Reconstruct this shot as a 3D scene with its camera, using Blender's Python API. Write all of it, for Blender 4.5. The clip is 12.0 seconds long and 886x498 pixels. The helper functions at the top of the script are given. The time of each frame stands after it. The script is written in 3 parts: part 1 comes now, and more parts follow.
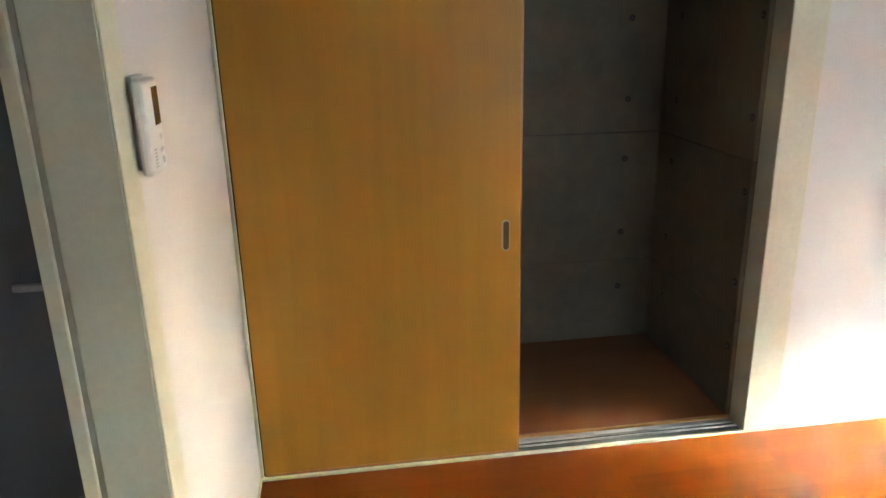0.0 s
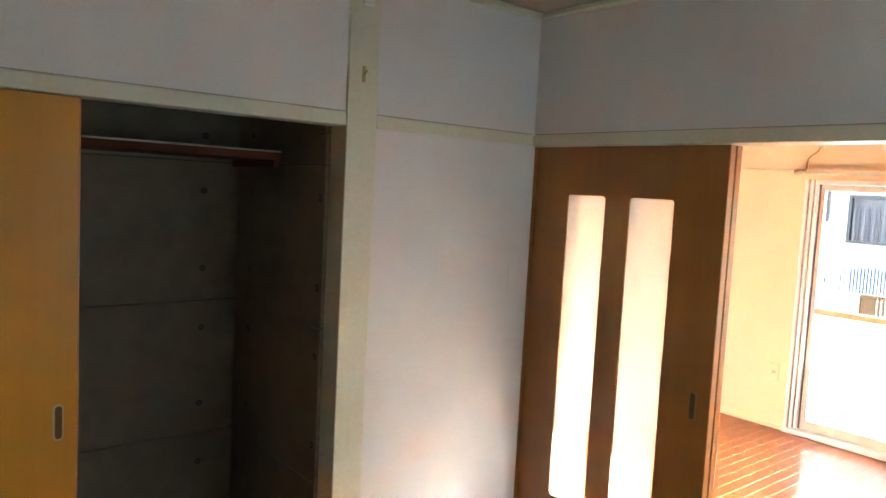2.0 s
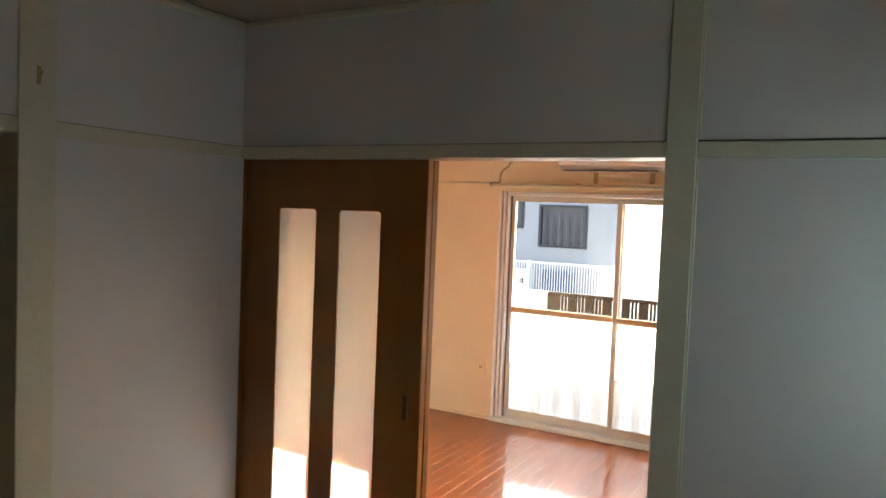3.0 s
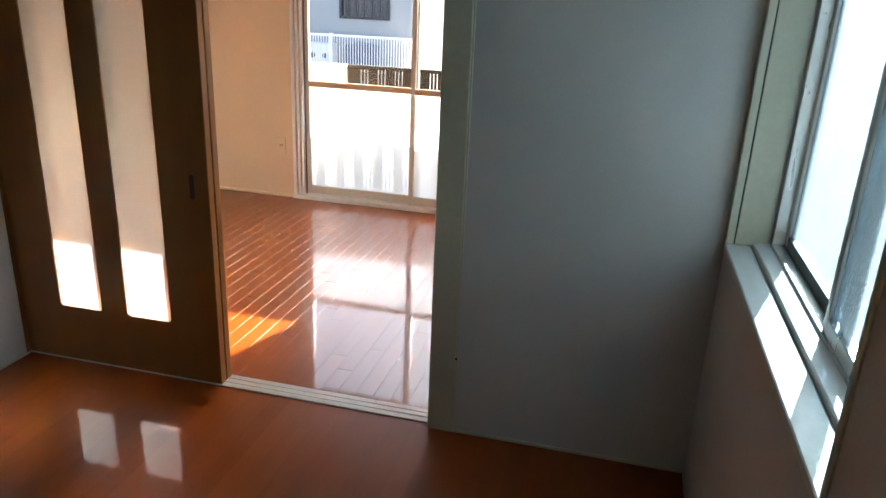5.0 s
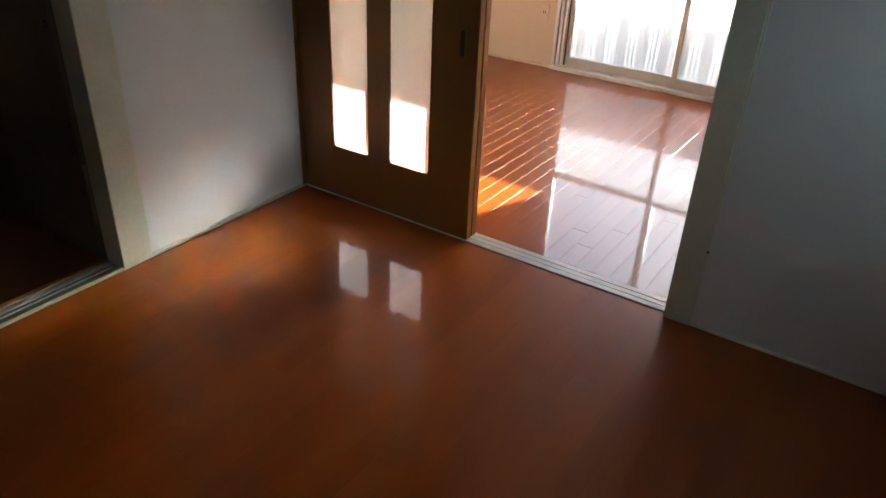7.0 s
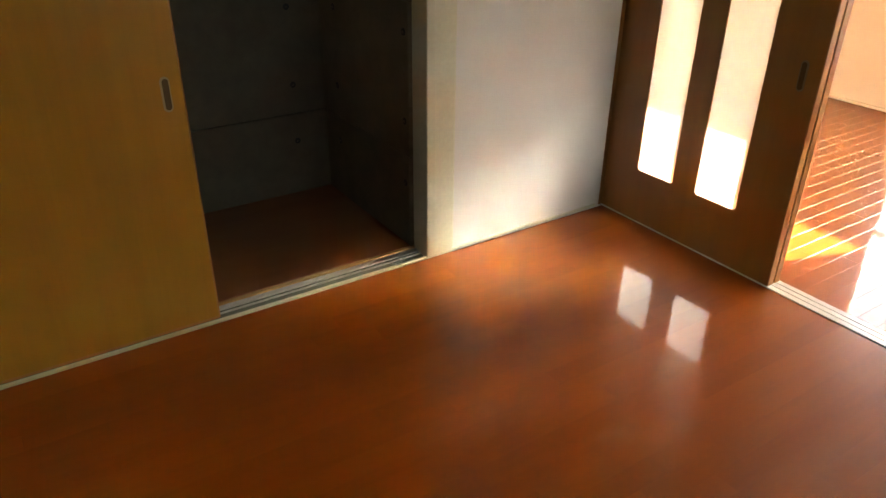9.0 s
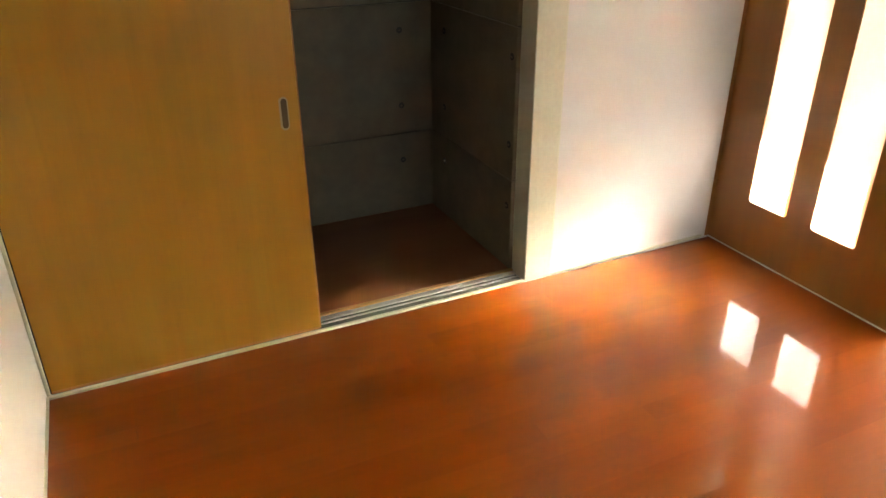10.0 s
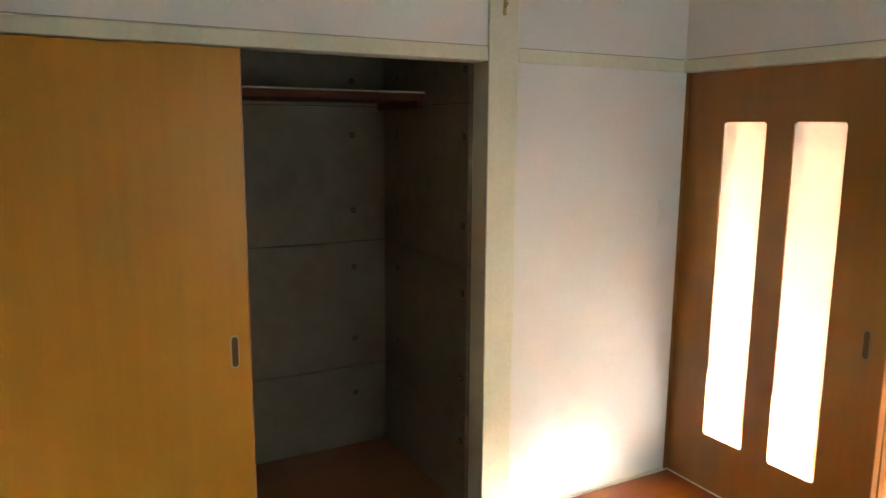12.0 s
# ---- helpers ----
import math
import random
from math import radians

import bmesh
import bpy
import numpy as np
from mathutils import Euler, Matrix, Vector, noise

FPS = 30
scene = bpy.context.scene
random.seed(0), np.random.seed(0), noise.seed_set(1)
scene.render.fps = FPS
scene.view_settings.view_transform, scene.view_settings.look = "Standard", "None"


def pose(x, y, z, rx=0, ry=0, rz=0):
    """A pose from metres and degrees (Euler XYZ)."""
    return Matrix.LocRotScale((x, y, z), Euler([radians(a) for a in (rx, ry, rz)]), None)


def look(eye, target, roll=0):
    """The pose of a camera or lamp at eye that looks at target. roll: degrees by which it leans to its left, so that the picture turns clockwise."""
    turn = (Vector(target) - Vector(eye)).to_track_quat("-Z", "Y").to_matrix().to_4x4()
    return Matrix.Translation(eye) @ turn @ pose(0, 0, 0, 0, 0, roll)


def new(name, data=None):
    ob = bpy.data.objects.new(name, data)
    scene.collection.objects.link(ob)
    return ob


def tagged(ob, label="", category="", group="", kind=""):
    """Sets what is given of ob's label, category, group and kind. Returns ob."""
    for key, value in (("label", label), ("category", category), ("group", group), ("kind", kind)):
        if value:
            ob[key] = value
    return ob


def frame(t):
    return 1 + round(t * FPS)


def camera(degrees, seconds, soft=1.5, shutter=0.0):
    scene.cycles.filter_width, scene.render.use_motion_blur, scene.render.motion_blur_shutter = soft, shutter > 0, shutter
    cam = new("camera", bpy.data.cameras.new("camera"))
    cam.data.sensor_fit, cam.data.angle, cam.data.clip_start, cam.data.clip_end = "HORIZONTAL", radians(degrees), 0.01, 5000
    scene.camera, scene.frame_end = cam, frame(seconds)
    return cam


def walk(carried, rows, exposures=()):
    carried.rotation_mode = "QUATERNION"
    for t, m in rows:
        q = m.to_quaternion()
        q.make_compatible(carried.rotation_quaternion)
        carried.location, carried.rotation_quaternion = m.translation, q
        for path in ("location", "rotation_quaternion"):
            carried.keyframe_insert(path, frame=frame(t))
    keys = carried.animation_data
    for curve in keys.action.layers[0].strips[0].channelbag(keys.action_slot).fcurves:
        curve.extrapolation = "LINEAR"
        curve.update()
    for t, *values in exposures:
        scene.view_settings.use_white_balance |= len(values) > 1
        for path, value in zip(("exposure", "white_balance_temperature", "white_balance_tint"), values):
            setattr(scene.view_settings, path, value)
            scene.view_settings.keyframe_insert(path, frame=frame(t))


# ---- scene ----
cam = camera(62.9, 12.0)
PATH = [
    (0, (-2.475, -2.265, 1.547), (-2.218, -0.378, 0.937), -1.3),
    (0.5, (-2.483, -2.256, 1.558), (-2.023, -0.334, 1.25), -0.6),
    (1, (-2.48, -2.249, 1.567), (-1.773, -0.397, 1.299), -0.2),
    (1.5, (-2.449, -2.268, 1.572), (-1.461, -0.544, 1.346), 0.9),
    (2, (-2.421, -2.296, 1.59), (-1.153, -0.758, 1.424), 3.0),
    (2.5, (-2.416, -2.318, 1.6), (-0.887, -1.033, 1.483), 2.7),
    (3, (-2.383, -2.338, 1.596), (-0.638, -1.365, 1.498), 2.3),
    (3.2, (-2.355, -2.372, 1.592), (-0.549, -1.52, 1.492), 2.1),
    (4.8, (-2.338, -2.407, 1.564), (-0.476, -1.978, 0.973), 2.2),
    (5, (-2.331, -2.402, 1.561), (-0.498, -1.962, 0.893), 2.5),
    (5.5, (-2.323, -2.398, 1.541), (-0.569, -1.961, 0.685), 3.0),
    (6, (-2.328, -2.362, 1.522), (-0.663, -1.813, 0.561), 3.9),
    (6.5, (-2.342, -2.341, 1.512), (-0.78, -1.58, 0.521), 2.9),
    (7, (-2.352, -2.328, 1.51), (-0.89, -1.389, 0.521), 2.6),
    (7.5, (-2.379, -2.304, 1.514), (-1.039, -1.194, 0.528), 1.8),
    (9.5, (-2.455, -2.279, 1.489), (-1.597, -0.731, 0.558), 0.1),
    (10, (-2.458, -2.284, 1.512), (-1.704, -0.668, 0.608), -0.4),
    (10.5, (-2.465, -2.272, 1.515), (-1.746, -0.601, 0.682), -0.2),
    (11, (-2.465, -2.285, 1.519), (-1.666, -0.56, 0.899), 0.5),
    (11.5, (-2.466, -2.28, 1.54), (-1.583, -0.529, 1.146), 0.8),
    (12, (-2.44, -2.283, 1.562), (-1.496, -0.551, 1.232), 0.4),
]
EXPOSURES = [(0, 5.5, 6000, 10), (1.5, 5.45, 6600, 10), (2, 5.05, 6300, 10), (2.5, 4.3, 6400, 10), (3.2, 3.35, 6600, 10), (4.8, 3.2, 6100, 10), (6.0, 3.25, 6000, 10), (7.7, 3.0, 6100, 10), (9.3, 4.75, 7200, 10), (10, 5.3, 7100, 10), (12, 5.4, 7000, 10)]
walk(cam, [(t, look(eye, target, roll)) for t, eye, target, roll in PATH], EXPOSURES)

# ---- light ----
SUN_TRAVEL = Vector((-1.0, 0.34, -0.430)).normalized()
SUN_UP = math.asin(-SUN_TRAVEL.z)
world = bpy.data.worlds.new("sky")
scene.world = world
world.use_nodes = True
wn = world.node_tree.nodes
sky = wn.new("ShaderNodeTexSky")
sky.sky_type = "NISHITA"
sky.sun_disc = False
sky.dust_density = 4.0
sky.sun_elevation = SUN_UP
sky.sun_rotation = math.atan2(-SUN_TRAVEL.x, -SUN_TRAVEL.y)
world.node_tree.links.new(sky.outputs[0], wn["Background"].inputs[0])
wn["Background"].inputs[1].default_value = 0.110
sun = new("sun", bpy.data.lights.new("sun", "SUN"))
sun.data.energy = 5.0
sun.data.angle = radians(0.5)
sun.data.color = (1.0, 0.965, 0.90)
sun.matrix_world = Matrix.Translation((6, -3, 8)) @ SUN_TRAVEL.to_track_quat("-Z", "Y").to_matrix().to_4x4()


# ---- materials ----
def shader(name):
    m = bpy.data.materials.new(name)
    m.use_nodes = True
    return m, m.node_tree.nodes, m.node_tree.links, m.node_tree.nodes["Principled BSDF"]


def noise_node(n, l, scale, detail=4.0, stretch=(1, 1, 1), coords="Object", rough=0.55):
    tc = n.new("ShaderNodeTexCoord")
    mp = n.new("ShaderNodeMapping")
    mp.inputs["Scale"].default_value = stretch
    tx = n.new("ShaderNodeTexNoise")
    tx.inputs["Scale"].default_value = scale
    tx.inputs["Detail"].default_value = detail
    tx.inputs["Roughness"].default_value = rough
    l.new(tc.outputs[coords], mp.inputs["Vector"])
    l.new(mp.outputs[0], tx.inputs["Vector"])
    return tx, mp


def ramp(n, l, source, stops):
    r = n.new("ShaderNodeValToRGB")
    while len(r.color_ramp.elements) < len(stops):
        r.color_ramp.elements.new(0.5)
    for e, (p, c) in zip(r.color_ramp.elements, stops):
        e.position = p
        e.color = (*c, 1)
    l.new(source, r.inputs[0])
    return r


def mixed(n, l, a, b, factor, how="MULTIPLY"):
    x = n.new("ShaderNodeMix")
    x.data_type = "RGBA"
    x.blend_type = how
    x.inputs[0].default_value = factor
    l.new(a, x.inputs[6])
    l.new(b, x.inputs[7])
    return x.outputs[2]


def relief(n, l, height, bsdf, strength, distance):
    b = n.new("ShaderNodeBump")
    b.inputs["Strength"].default_value = strength
    b.inputs["Distance"].default_value = distance
    l.new(height, b.inputs["Height"])
    l.new(b.outputs[0], bsdf.inputs["Normal"])


def gray(v):
    return (v, v, v)


def painted(name, color, rough, grain=90.0, bump=0.15, dirt=0.10, spec=0.5):
    """Paint, paper or plastic with faint blotches and a fine grain."""
    m, n, l, p = shader(name)
    big, _ = noise_node(n, l, 2.3, 5)
    fine, _ = noise_node(n, l, grain, 3)
    lo = tuple(c * (1 - dirt) for c in color)
    base = ramp(n, l, big.outputs[0], [(0.35, lo), (0.62, color)])
    tone = ramp(n, l, fine.outputs[0], [(0.3, gray(0.93)), (0.7, gray(1.0))])
    l.new(mixed(n, l, base.outputs[0], tone.outputs[0], 1.0), p.inputs["Base Color"])
    r = ramp(n, l, big.outputs[0], [(0.3, gray(rough * 0.85)), (0.7, gray(min(1, rough * 1.15)))])
    l.new(r.outputs[0], p.inputs["Roughness"])
    p.inputs["Specular IOR Level"].default_value = spec
    relief(n, l, fine.outputs[0], p, bump, 0.002)
    return m


def wood(name, dark, light, stretch, rough=0.4, coat=0.0, coat_rough=0.1, per_piece=False, scale=1.0, bump=0.06, spec=0.5):
    """Wood whose grain runs along the axis with the smallest stretch."""
    m, n, l, p = shader(name)
    broad, mp = noise_node(n, l, 3.0 * scale, 5, stretch)
    fine, mp2 = noise_node(n, l, 22.0 * scale, 6, stretch, rough=0.65)
    base = ramp(n, l, broad.outputs[0], [(0.28, dark), (0.5, tuple((a + b) / 2 for a, b in zip(dark, light))), (0.72, light)])
    grain = ramp(n, l, fine.outputs[0], [(0.3, gray(0.90)), (0.55, gray(0.98)), (0.8, gray(1.0))])
    col = mixed(n, l, base.outputs[0], grain.outputs[0], 1.0)
    if per_piece:
        info = n.new("ShaderNodeObjectInfo")
        tone = ramp(n, l, info.outputs["Random"], [(0.0, (0.94, 0.93, 0.92)), (1.0, (1.0, 1.0, 1.0))])
        col = mixed(n, l, col, tone.outputs[0], 1.0)
        shift = n.new("ShaderNodeCombineXYZ")
        times = n.new("ShaderNodeMath")
        times.operation = "MULTIPLY"
        times.inputs[1].default_value = 37.0
        l.new(info.outputs["Random"], times.inputs[0])
        for k in range(3):
            l.new(times.outputs[0], shift.inputs[k])
        l.new(shift.outputs[0], mp.inputs["Location"])
        l.new(shift.outputs[0], mp2.inputs["Location"])
    l.new(col, p.inputs["Base Color"])
    smear, _ = noise_node(n, l, 1.7, 4)
    r = ramp(n, l, smear.outputs[0], [(0.3, gray(rough * 0.85)), (0.7, gray(rough * 1.2))])
    l.new(r.outputs[0], p.inputs["Roughness"])
    p.inputs["Specular IOR Level"].default_value = spec
    p.inputs["Coat Weight"].default_value = coat
    p.inputs["Coat Roughness"].default_value = coat_rough
    p.inputs["Coat IOR"].default_value = 1.45
    relief(n, l, fine.outputs[0], p, bump, 0.001)
    return m


def metal(name, color, rough):
    m, n, l, p = shader(name)
    fine, _ = noise_node(n, l, 60, 4, (1, 1, 0.1))
    r = ramp(n, l, fine.outputs[0], [(0.3, gray(rough * 0.7)), (0.7, gray(rough * 1.3))])
    l.new(r.outputs[0], p.inputs["Roughness"])
    p.inputs["Base Color"].default_value = (*color, 1)
    p.inputs["Metallic"].default_value = 0.9
    return m


def pane_material(name, tint, scatter=0.0, forward=0.0, rough=0.4, near=0.0, near_rough=0.15, bump_scale=0.0, bump=0.0):
    """A pane. scatter: the share that is spread evenly behind it, forward and near: the shares
    that go on widely and slightly blurred; the rest passes straight."""
    m = bpy.data.materials.new(name)
    m.use_nodes = True
    n, l = m.node_tree.nodes, m.node_tree.links
    n.remove(n["Principled BSDF"])
    body = n.new("ShaderNodeBsdfTransparent")
    body.inputs[0].default_value = (*tint, 1)
    gloss = n.new("ShaderNodeBsdfGlossy")
    gloss.inputs["Roughness"].default_value = 0.12 if scatter else 0.02
    soft = n.new("ShaderNodeBsdfTranslucent")
    soft.inputs[0].default_value = (*tint, 1)
    blurs = []
    for r in (rough, near_rough):
        b = n.new("ShaderNodeBsdfRefraction")
        b.inputs["Color"].default_value = (*tint, 1)
        b.inputs["Roughness"].default_value = r
        b.inputs["IOR"].default_value = 1.25
        blurs.append(b)
    if bump:
        tc = n.new("ShaderNodeTexCoord")
        vo = n.new("ShaderNodeTexVoronoi")
        vo.inputs["Scale"].default_value = bump_scale
        vo.feature = "SMOOTH_F1"
        l.new(tc.outputs["Object"], vo.inputs["Vector"])
        bumped = n.new("ShaderNodeBump")
        bumped.inputs["Strength"].default_value = bump
        bumped.inputs["Distance"].default_value = 0.004
        l.new(vo.outputs["Distance"], bumped.inputs["Height"])
        for node in (gloss, soft, *blurs):
            l.new(bumped.outputs[0], node.inputs["Normal"])
    out = body.outputs[0]
    used = 1.0 - scatter - forward - near
    for share, node in ((near, blurs[1]), (forward, blurs[0]), (scatter, soft)):
        if share:
            used += share
            mix = n.new("ShaderNodeMixShader")
            mix.inputs[0].default_value = share / used
            l.new(out, mix.inputs[1])
            l.new(node.outputs[0], mix.inputs[2])
            out = mix.outputs[0]
    facing = n.new("ShaderNodeLayerWeight")
    facing.inputs["Blend"].default_value = 0.5
    steep = n.new("ShaderNodeMath")
    steep.operation = "POWER"
    steep.inputs[1].default_value = 5.0
    l.new(facing.outputs["Facing"], steep.inputs[0])
    fres = n.new("ShaderNodeMath")
    fres.operation = "MULTIPLY_ADD"
    fres.inputs[1].default_value = 0.70
    fres.inputs[2].default_value = 0.025
    l.new(steep.outputs[0], fres.inputs[0])
    last = n.new("ShaderNodeMixShader")
    l.new(fres.outputs[0], last.inputs[0])
    l.new(out, last.inputs[1])
    l.new(gloss.outputs[0], last.inputs[2])
    l.new(last.outputs[0], n["Material Output"].inputs["Surface"])
    return m


def concrete(name):
    m, n, l, p = shader(name)
    big, _ = noise_node(n, l, 1.6, 6)
    mid, _ = noise_node(n, l, 14, 6)
    fine, _ = noise_node(n, l, 160, 2)
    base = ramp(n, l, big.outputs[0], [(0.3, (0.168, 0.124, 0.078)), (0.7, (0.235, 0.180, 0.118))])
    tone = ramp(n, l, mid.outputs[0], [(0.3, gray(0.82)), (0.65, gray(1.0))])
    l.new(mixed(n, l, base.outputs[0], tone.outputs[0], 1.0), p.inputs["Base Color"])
    p.inputs["Roughness"].default_value = 0.75
    relief(n, l, fine.outputs[0], p, 0.25, 0.002)
    return m


WALLPAPER = painted("white_wallpaper", (0.70, 0.68, 0.65), 0.75, 220, 0.35, 0.05, 0.3)
BRIGHT_PAPER = painted("cream_wallpaper", (0.80, 0.655, 0.44), 0.75, 220, 0.35, 0.05, 0.3)
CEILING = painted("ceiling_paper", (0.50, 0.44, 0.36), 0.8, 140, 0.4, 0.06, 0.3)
CREAM = painted("cream_gloss_paint", (0.65, 0.63, 0.48), 0.32, 60, 0.10, 0.08)
WHITE_PLASTIC = painted("white_plastic", (0.74, 0.74, 0.72), 0.35, 50, 0.05, 0.05)
DARK_PLASTIC = painted("dark_plastic", (0.02, 0.02, 0.022), 0.2, 40, 0.05, 0.1)
FLOOR_WOOD = wood("orange_floorboard", (0.265, 0.053, 0.003), (0.33, 0.076, 0.0048), (0.12, 1, 1), 0.35, 0.85, 0.055, True, 1.0, 0.01, 0.12)
SUBFLOOR = wood("dark_subfloor", (0.08, 0.03, 0.012), (0.12, 0.05, 0.02), (0.12, 1, 1), 0.7)
CLOSET_FLOOR = wood("closet_board", (0.24, 0.075, 0.022), (0.34, 0.12, 0.04), (0.1, 1, 1), 0.45, 0.3, 0.25)
HONEY = wood("honey_veneer", (0.42, 0.190, 0.018), (0.50, 0.236, 0.026), (1, 1, 0.05), 0.38, 0.12, 0.25, spec=0.3)
DOOR_WOOD = wood("chestnut_veneer", (0.27, 0.100, 0.015), (0.335, 0.138, 0.022), (1, 1, 0.05), 0.36, 0.3, 0.22)
EDGE_WOOD = wood("orange_edge_band", (0.40, 0.15, 0.035), (0.50, 0.21, 0.055), (1, 1, 0.05), 0.35, 0.3, 0.2)
SHELF_WOOD = wood("dark_shelf_wood", (0.085, 0.021, 0.008), (0.12, 0.036, 0.014), (0.08, 1, 1), 0.6, spec=0.12)
CONCRETE = concrete("bare_concrete")
HOLE = painted("cone_hole_shadow", (0.07, 0.06, 0.055), 0.9, 90, 0.2, 0.3)
ALUMINIUM = metal("silver_aluminium", (0.62, 0.62, 0.60), 0.34)
RAIL = painted("white_rail", (0.80, 0.80, 0.79), 0.16, 40, 0.05, 0.06)
SILVER = painted("silver_anodised_frame", (0.60, 0.57, 0.49), 0.3, 60, 0.05, 0.06)
STEEL = metal("brushed_steel", (0.55, 0.53, 0.50), 0.3)
DULL_STEEL = metal("dull_dark_steel", (0.32, 0.33, 0.34), 0.35)
BRASS = metal("aged_brass", (0.42, 0.34, 0.16), 0.4)
GREY_PAINT = painted("grey_plastic", (0.42, 0.42, 0.41), 0.4, 50, 0.05, 0.08)
PULL_BROWN = painted("bronze_plastic", (0.20, 0.13, 0.07), 0.35, 50, 0.05, 0.1)
# darker bronzes that paint the shade inside the finger pulls
PULL_SHADE = painted("shaded_bronze_recess", (0.11, 0.055, 0.022), 0.6, 50, 0.05, 0.1, 0.2)
CUP_SHADE = painted("shaded_bronze", (0.11, 0.065, 0.032), 0.7, 50, 0.05, 0.1, 0.2)
JOINT_LINE = painted("drab_joint", (0.40, 0.37, 0.29), 0.8, 60, 0.1, 0.2)
# rim tan set light to paint the highlight along the pull
PULL_HIGHLIGHT = painted("tan_highlight_rim", (0.42, 0.31, 0.18), 0.3, 50, 0.05, 0.1)
SHELF_EDGE = painted("pale_edge_strip", (0.40, 0.33, 0.28), 0.3, 50, 0.05, 0.1)
SLATE = painted("slate_door_paint", (0.10, 0.125, 0.15), 0.45, 70, 0.1, 0.1)
FROSTED = pane_material("frosted_pane", (0.94, 0.945, 0.95), 0.20, 0.25, 0.5, 0.52, 0.22)
FROSTED_LOW = pane_material("frosted_window_pane", (0.73, 0.75, 0.77), 0.46, 0.50, 0.5)
FIGURED = pane_material("figured_pane", (0.60, 0.70, 0.755), 0.24, 0.08, 0.4, 0.22, 0.10, 110.0, 0.5)
CLEAR = pane_material("clear_pane", (0.96, 0.97, 0.97))
SIDING = painted("house_siding", (0.31, 0.315, 0.325), 0.7, 30, 0.2, 0.08)
HOUSE_DARK = painted("dark_window_frame", (0.022, 0.022, 0.026), 0.4, 40, 0.1, 0.1)
HOUSE_CURTAIN = painted("house_curtain", (0.11, 0.11, 0.12), 0.8, 40, 0.1, 0.2)
ROOF_TILE = painted("roof_tile", (0.10, 0.10, 0.11), 0.6, 20, 0.3, 0.2)
PARAPET_PAINT = painted("brown_balcony_panel", (0.024, 0.017, 0.013), 0.6, 50, 0.1, 0.1, 0.2)
BALCONY_CONCRETE = painted("balcony_mortar", (0.26, 0.25, 0.23), 0.85, 60, 0.4, 0.2)
WHITE_PAINT = painted("white_outdoor_paint", (0.80, 0.80, 0.79), 0.5, 40, 0.1, 0.08)
TAN_PAINT = painted("tan_rail_paint", (0.60, 0.40, 0.19), 0.4, 60, 0.08, 0.08)
NEIGHBOUR = painted("grey_green_render", (0.34, 0.36, 0.33), 0.8, 30, 0.3, 0.12)
TRACK_DARK = painted("dark_track_groove", (0.10, 0.11, 0.095), 0.5, 50, 0.05, 0.15)
LIP_WOOD = wood("tan_threshold_wood", (0.36, 0.20, 0.06), (0.46, 0.28, 0.10), (0.08, 1, 1), 0.4, 0.2, 0.2)
# aluminium bottom rail of the outer sash, its shadow put into a dark teal
FOOT_SHADE = painted("shaded_teal_sash_foot", (0.055, 0.075, 0.080), 0.4, 50, 0.05, 0.1)
# brighter copy of the frame white, for the strongly lit north jamb
FRAME_LIT = painted("lit_white_window_frame", (0.84, 0.84, 0.82), 0.3, 50, 0.05, 0.04)
FRAME_GAP = painted("grey_frame_groove", (0.11, 0.105, 0.10), 0.5, 50, 0.05, 0.1)
GROUND = painted("pale_ground", (0.24, 0.23, 0.21), 0.9, 6, 0.3, 0.3)
BLUE_CLOTH = painted("blue_sheet", (0.07, 0.11, 0.19), 0.8, 40, 0.3, 0.2)


# ---- builders ----
def box(bm, x0, x1, y0, y1, z0, z1, bevel=0.0, segments=1):
    made = bmesh.ops.create_cube(bm, size=1.0)["verts"]
    for v in made:
        v.co = Vector((x0 + (v.co.x + 0.5) * (x1 - x0), y0 + (v.co.y + 0.5) * (y1 - y0), z0 + (v.co.z + 0.5) * (z1 - z0)))
    if bevel:
        edges = list({e for v in made for e in v.link_edges})
        bmesh.ops.bevel(bm, geom=edges, offset=bevel, segments=segments, affect="EDGES", profile=0.5)
    return bm


def box_mesh(*a, **k):
    return box(bmesh.new(), *a, **k)


def cylinder(bm, a, b, radius, sides=16, radius2=None):
    a, b = Vector(a), Vector(b)
    m = Matrix.Translation((a + b) / 2) @ (b - a).to_track_quat("Z", "Y").to_matrix().to_4x4()
    bmesh.ops.create_cone(bm, cap_ends=True, segments=sides, radius1=radius, radius2=radius if radius2 is None else radius2,
                          depth=(b - a).length, matrix=m)
    return bm


def thing(name, origin, label, category="", group="", kind=""):
    ob = new(name)
    ob.empty_display_size = 0.05
    ob.location = origin
    return tagged(ob, label, category, group, kind)


def root_of(ob):
    while ob.parent:
        ob = ob.parent
    return ob


def finish(bm, name, material, smooth=False):
    bmesh.ops.recalc_face_normals(bm, faces=bm.faces[:])
    me = bpy.data.meshes.new(name)
    bm.to_mesh(me)
    bm.free()
    me.materials.append(material)
    if smooth:
        for f in me.polygons:
            f.use_smooth = True
    return me


def part(name, bm, material, parent, label="", smooth=False):
    """One mesh under a thing or a part; bm is given in world metres."""
    bmesh.ops.translate(bm, verts=bm.verts[:], vec=-root_of(parent).location)
    ob = new(name, finish(bm, name, material, smooth))
    ob.parent = parent
    return tagged(ob, label)


def solid(name, bm, material, label, category="", kind="structure", group="", smooth=False):
    return tagged(new(name, finish(bm, name, material, smooth)), label, category, group, kind)


